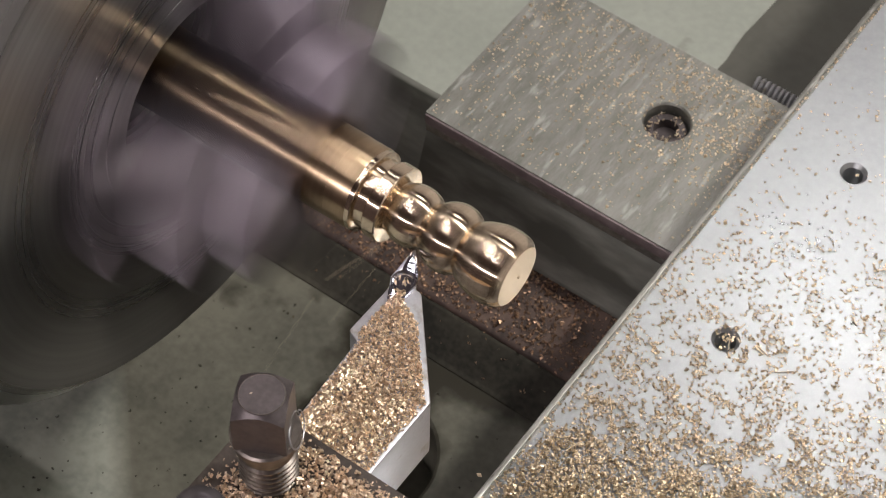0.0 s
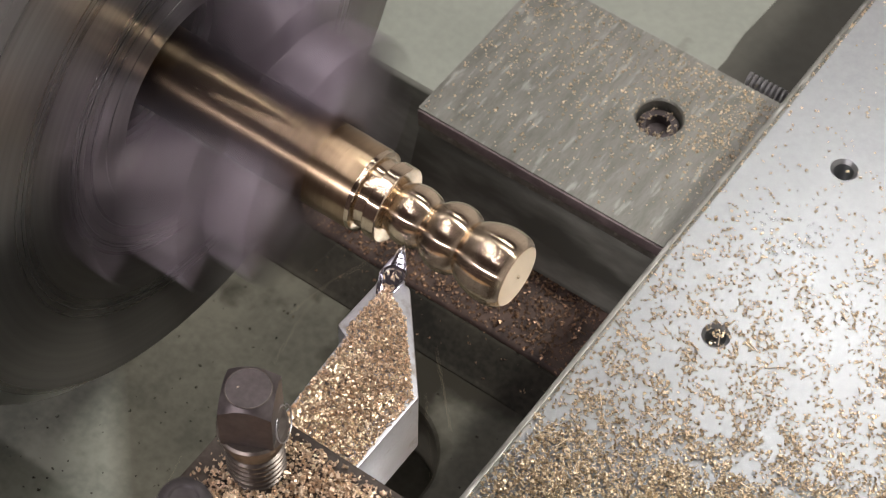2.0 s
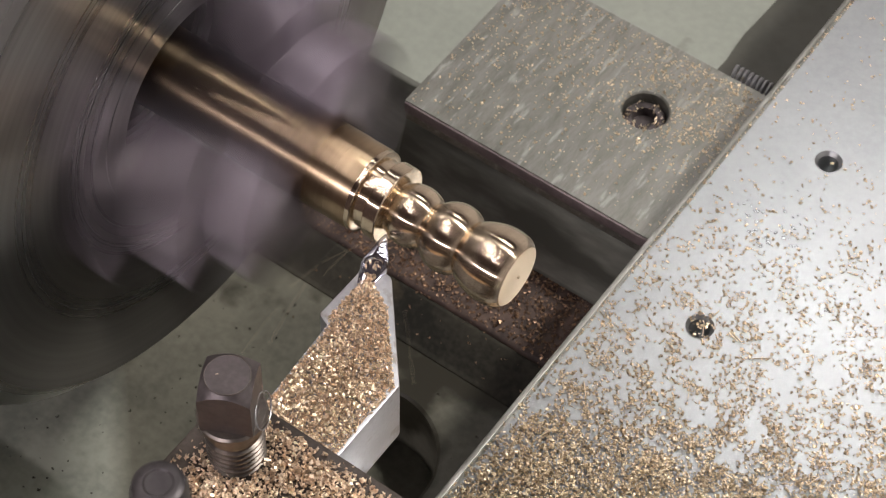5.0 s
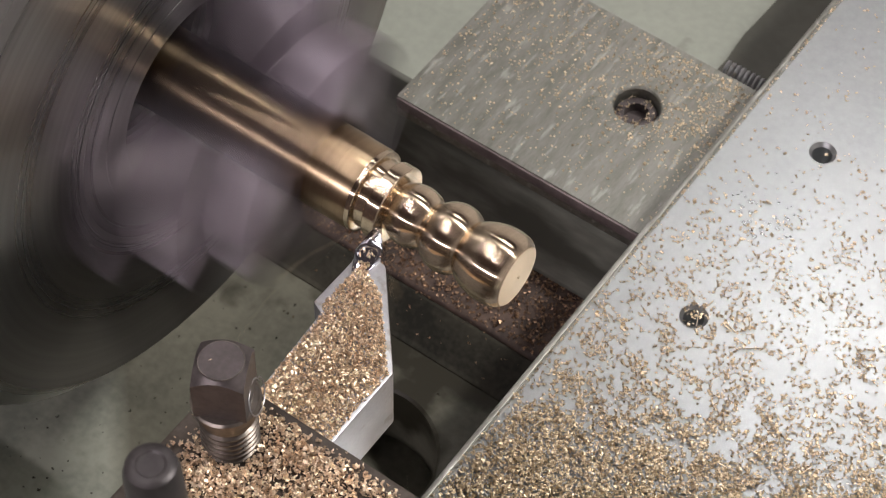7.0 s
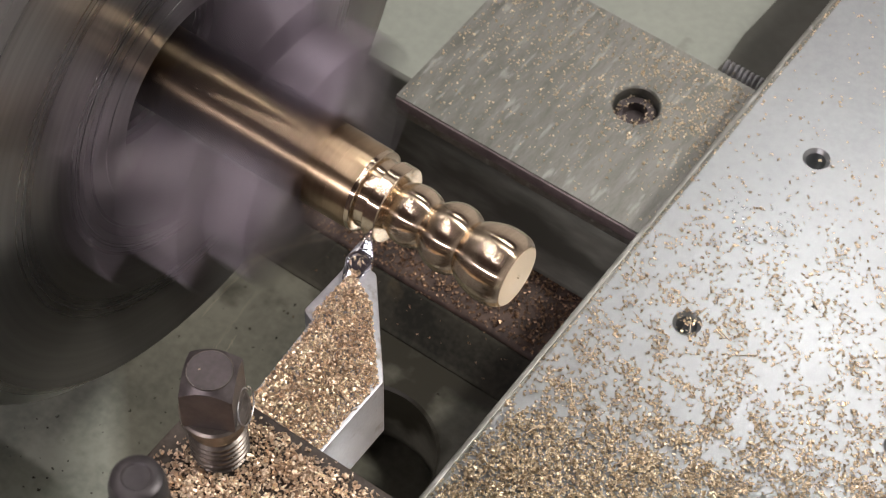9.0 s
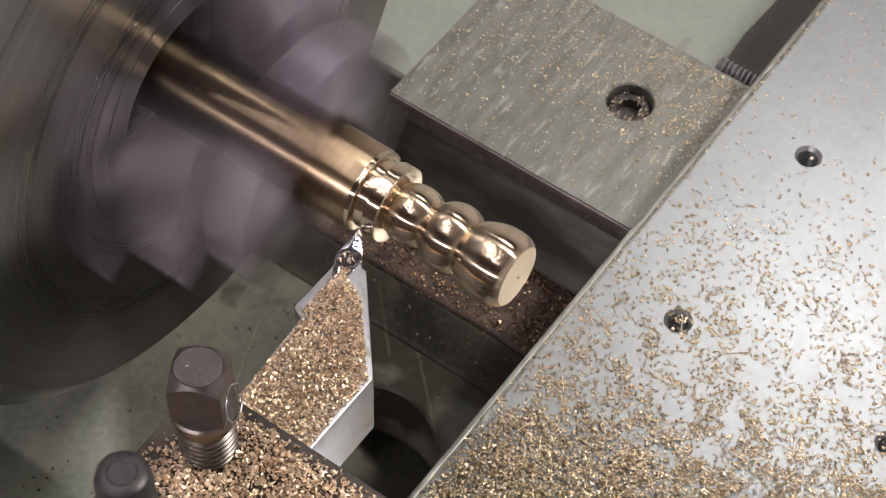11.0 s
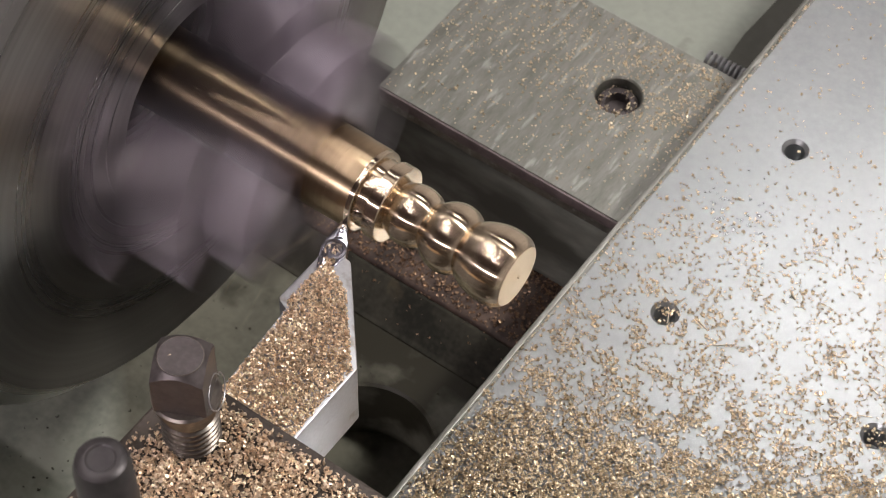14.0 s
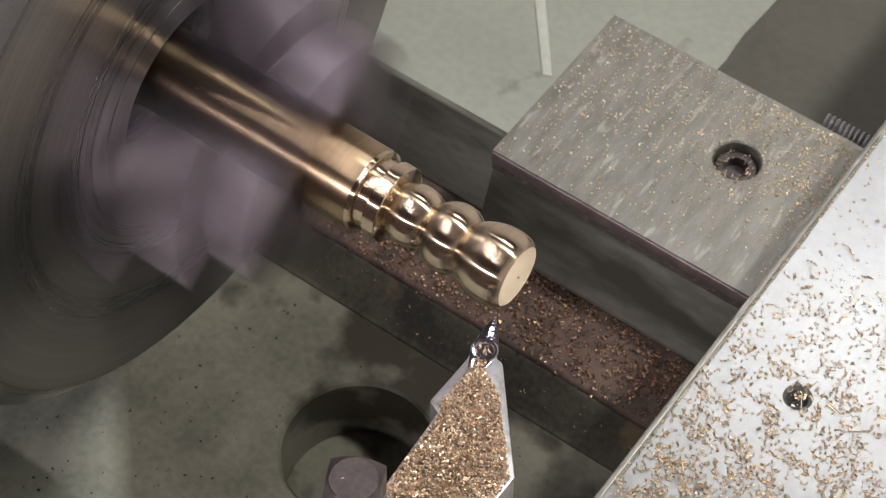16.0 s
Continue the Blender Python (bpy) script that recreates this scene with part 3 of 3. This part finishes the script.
def build_chips():
    rng = random.Random(5)
    made = []
    # heap on the tool holder
    poly = [(2.2, -53), (2.2, -29.8), (-8.0, -17.8), (-11.5, -16.0), (-13.6, -14.9), (-14.9, -16.6), (-15.0, -21), (-15.2, -25), (-13.9, -27), (-13.0, -42), (-12.9, -53)]
    pts = []
    while len(pts) < 9000:
        x, y = rng.uniform(-17, 2.5), rng.uniform(-53, -12)
        if inside(x, y, poly):
            pts.append((x, y, -0.4 + heap_height(x, y, poly, 2.0, 2.5) * rng.uniform(0.2, 1.0)))
    pts += [(-14.0 + rng.gauss(0, 0.5), rng.uniform(-16.5, -14.2), rng.uniform(-0.05, 0.4)) for k in range(60)]
    made.append(chips("holder_chips", pts + [(-14.9 + 1.4 * math.cos(k) * (k % 5) / 4, -12.4 + 1.4 * math.sin(k) * (k % 5) / 4, 0.0) for k in range(14)], 0.48, HEAP_CHIP, 1, "heap of bright brass turning chips on the tool holder", 0.9))
    # tool post top
    pts = []
    while len(pts) < 11000:
        x, y = rng.uniform(-13, 36), rng.uniform(-100, -52)
        n = noise.noise(Vector((x * 0.2, y * 0.2, 5)))
        dens = math.exp(-(max(0, -63 - y) / 22) ** 2) * min(1, max(0.015, (-52.6 - y) / 2.5)) * min(1, max(0.05, 0.75 + n))
        dens *= min(1, max(0.04, (x + 11.5) / 6))
        if math.hypot(x + 4.9, y + 60.8) < 4.5 or math.hypot(x - 16.5, y + 95.8) < 8.3:
            continue
        if rng.random() < dens:
            pts.append((x, y, 13.8 + rng.random() ** 2 * 1.5 * dens))
    pts.append((-6.2, -61.6, 36.6))
    made.append(chips("post_chips", pts, 0.60, HEAP_CHIP, 2, "scattered bright brass chips on the tool post", 0.7))
    # cross slide: heaped towards the operator, thin at the back
    pts = []
    while len(pts) < 22000:
        x, y = rng.uniform(0.6, 100), rng.uniform(-28, 165)
        v = 0.655 * y - 0.484 * x
        if x > 22 + (157 - y) * 0.56 or v < -22:
            continue
        n = noise.noise(Vector((x * 0.18, y * 0.18, 3))) + 0.7 * noise.noise(Vector((x * 0.55, y * 0.55, 9)))
        w = 0.968 * y - 0.249 * x
        base = 1.0 / (1 + math.exp((w - 14) / 4.0)) + 0.42 / (1 + math.exp((w - 30) / 4.0)) + 0.17 / (1 + math.exp((w - 76) / 6.0)) + 0.02
        dens = min(1, base * min(1.7, max(0.05, 0.62 + 1.5 * n * min(1, 1.25 - base * 0.6)))) * min(1, 0.2 + x / 5)
        if rng.random() < dens:
            pts.append((x, y, -69.26 + rng.random() ** 1.5 * 1.5 * max(0, base - 0.5)))
    made.append(chips("slide_chips", pts, 0.58, BRASS_CHIP, 3, "brass chips strewn over the steel cross slide", 0.4))
    made.append(needles(rng))
    pts = [(rng.uniform(-0.5, 0.35), rng.uniform(-40, 160), -69.77) for k in range(330)]
    made.append(chips("groove_chips", pts, 0.55, BRASS_CHIP, 6, "chips caught in the edge groove", 0.6))
    # saddle wing
    pts = []
    while len(pts) < 2300:
        x, y = rng.uniform(-75, -3), rng.uniform(80, 130)
        dens = 0.16 + 0.95 * max(0, min(1, (x + 40) / 38)) * max(0, min(1, (y - 95) / 30)) + (0.25 if y > 100 else 0)
        if math.hypot(x + 28.2, y - 110.2) > 5.7 and rng.random() < dens:
            pts.append((x, y, -88.6))
    made.append(chips("wing_chips", pts, 0.52, BRASS_CHIP, 4, "fine brass chips on the milled saddle", 0.3))
    pts = []
    while len(pts) < 90:
        t, q = rng.uniform(0, 6.28), rng.uniform(2.2, 5.0)
        pts.append((-28.2 + q * math.cos(t), 110.2 + q * math.sin(t), -93.4 if q < 2.4 else -91.2))
    made.append(chips("screw_chips", pts, 0.5, BRASS_CHIP, 7, "chips fallen in the screw recess", 0.8))
    return made


loose = build_chips()


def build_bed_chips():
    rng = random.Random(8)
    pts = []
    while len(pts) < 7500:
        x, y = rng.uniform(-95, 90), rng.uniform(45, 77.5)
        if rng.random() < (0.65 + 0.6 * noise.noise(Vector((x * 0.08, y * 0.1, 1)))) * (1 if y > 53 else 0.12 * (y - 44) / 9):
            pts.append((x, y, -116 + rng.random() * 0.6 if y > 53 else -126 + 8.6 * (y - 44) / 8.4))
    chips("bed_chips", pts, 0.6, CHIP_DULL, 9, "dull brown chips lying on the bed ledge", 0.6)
    pts = [(rng.uniform(-135, 0), rng.uniform(-50, 37), -126) for k in range(300)]
    pts = [p for p in pts if math.hypot(p[0] - HOLE[0], p[1] - HOLE[1]) > HOLE[2] + 1.5]
    chips("web_specks", pts, 0.5, GUTTER, 10, "dark specks of dirt on the casting", 0.3)


build_bed_chips()


# ---- flying chips ----
def seat_on_heap(rng):
    return rng.uniform(-12, 0), rng.uniform(-50, -32), 0.9


def build_flying():
    """Single chips that the tool throws off, one after another."""
    rng = random.Random(21)
    meshes = []
    for k in range(5):
        vs, fs = chip_mesh(rng, 0.85)
        me = bpy.data.meshes.new("flying_chip")
        me.from_pydata([(x * MM, y * MM, z * MM) for x, y, z in vs], [], fs)
        me.materials.append(BRASS_CHIP)
        meshes.append(me)
    made = []
    starts = [g * 0.5 - rng.uniform(0.01, 0.16) for g in range(31) for k in range(8)]
    for t0 in starts:
        ob = tagged(new("flying_chip", rng.choice(meshes)), "tiny bright brass chip thrown off the cutting tool", "metal chip", "flying brass chips")
        if rng.random() < 0.55:
            v = (rng.uniform(-330, -150), rng.uniform(-360, -120), rng.uniform(-60, 160))
        else:
            v = (rng.uniform(30, 260), rng.uniform(-90, 40), rng.uniform(-220, 40))
        made.append((ob, t0, v, seat_on_heap(rng)))
    return made


flying = build_flying()


# ---- movement ----
FEED = [(0, 0, 0), (0.5, -0.46, 0.30), (1, -1.0, 0.16), (1.5, -1.59, -0.1), (2, -2.19, -0.32), (2.5, -2.8, -0.51), (3, -3.5, -0.59),
        (3.5, -4.16, -0.61), (4, -4.79, -0.64), (4.6, -5.55, -0.55), (5.3, -6.4, -0.2), (6, -7.25, 0.25), (6.5, -7.85, 0.57), (7, -8.35, 0.99), (7.5, -8.51, 0.58),
        (8, -8.54, -0.04), (8.5, -8.56, -0.69), (9, -8.63, -1.3), (9.6, -9.1, -1.8), (10.3, -9.75, -1.85), (11, -10.4, -1.85), (11.5, -10.89, -1.76), (12, -11.41, -1.5),
        (12.5, -12.09, -1.55), (13, -12.76, -1.52), (13.5, -13.36, -1.54), (14, -13.66, -1.9), (14.5, -13.66, -2.47), (15, -13.67, -3.09), (15.2, -13.67, -3.2),
        (15.3, -11.0, -3.2), (15.4, -2.0, -3.2), (15.5, 9.36, -3.2), (15.6, 15.0, -3.22), (15.7, 17.6, -3.24), (15.8, 18.7, -3.25), (16, 19.16, -3.28)]


def feed_at(t):
    for (t0, a0, d0), (t1, a1, d1) in zip(FEED, FEED[1:]):
        if t <= t1:
            k = (t - t0) / (t1 - t0)
            return a0 + (a1 - a0) * k, d0 + (d1 - d0) * k
    return FEED[-1][1:]


def motions():
    along = [(t, pose(a * MM, 0, 0)) for t, a, d in FEED]
    both = [(t, pose(a * MM, d * MM, 0)) for t, a, d in FEED]
    for ob in (saddle, loose[5], loose[6]):
        walk(ob, along)
    for ob in (cross_slide, tool_post, tool_holder, swarf_curl, *loose[:5]):
        walk(ob, both)
    spin = [(k / FPS, pose(0, 0, 0, (80.0 * k) % 360, 0, 0)) for k in range(-2, 483)]
    walk(chuck, spin)
    walk(workpiece, spin)
    for ob, t0, v, seat in flying:
        rows = []
        for t, a, d in FEED:
            if t < t0 - 0.04:
                rows.append((t, pose((seat[0] + a) * MM, (seat[1] + d) * MM, seat[2] * MM)))
        a, d = feed_at(max(t0, 0))
        x, y, z = -17.4 + a, -6.2 + d, -0.4
        step = 0
        while True:
            dt = step / FPS
            px, py, pz = x + v[0] * dt, y + v[1] * dt, z + v[2] * dt - 4905 * dt * dt
            ground = -115.5 if py > 53 else -125.6 if py > -62 else -107.8 if py > -100 else -149.8
            if pz < ground:
                pz = ground
            if t0 + dt >= 0:
                rows.append((t0 + dt, pose(px * MM, py * MM, pz * MM, 0, 0, 40 * step)))
            if pz == ground:
                break
            step += 1
        if rows[0][0] > 0:
            rows.insert(0, (0, rows[0][1]))
        rows.append((16, rows[-1][1]))
        walk(ob, rows)


motions()
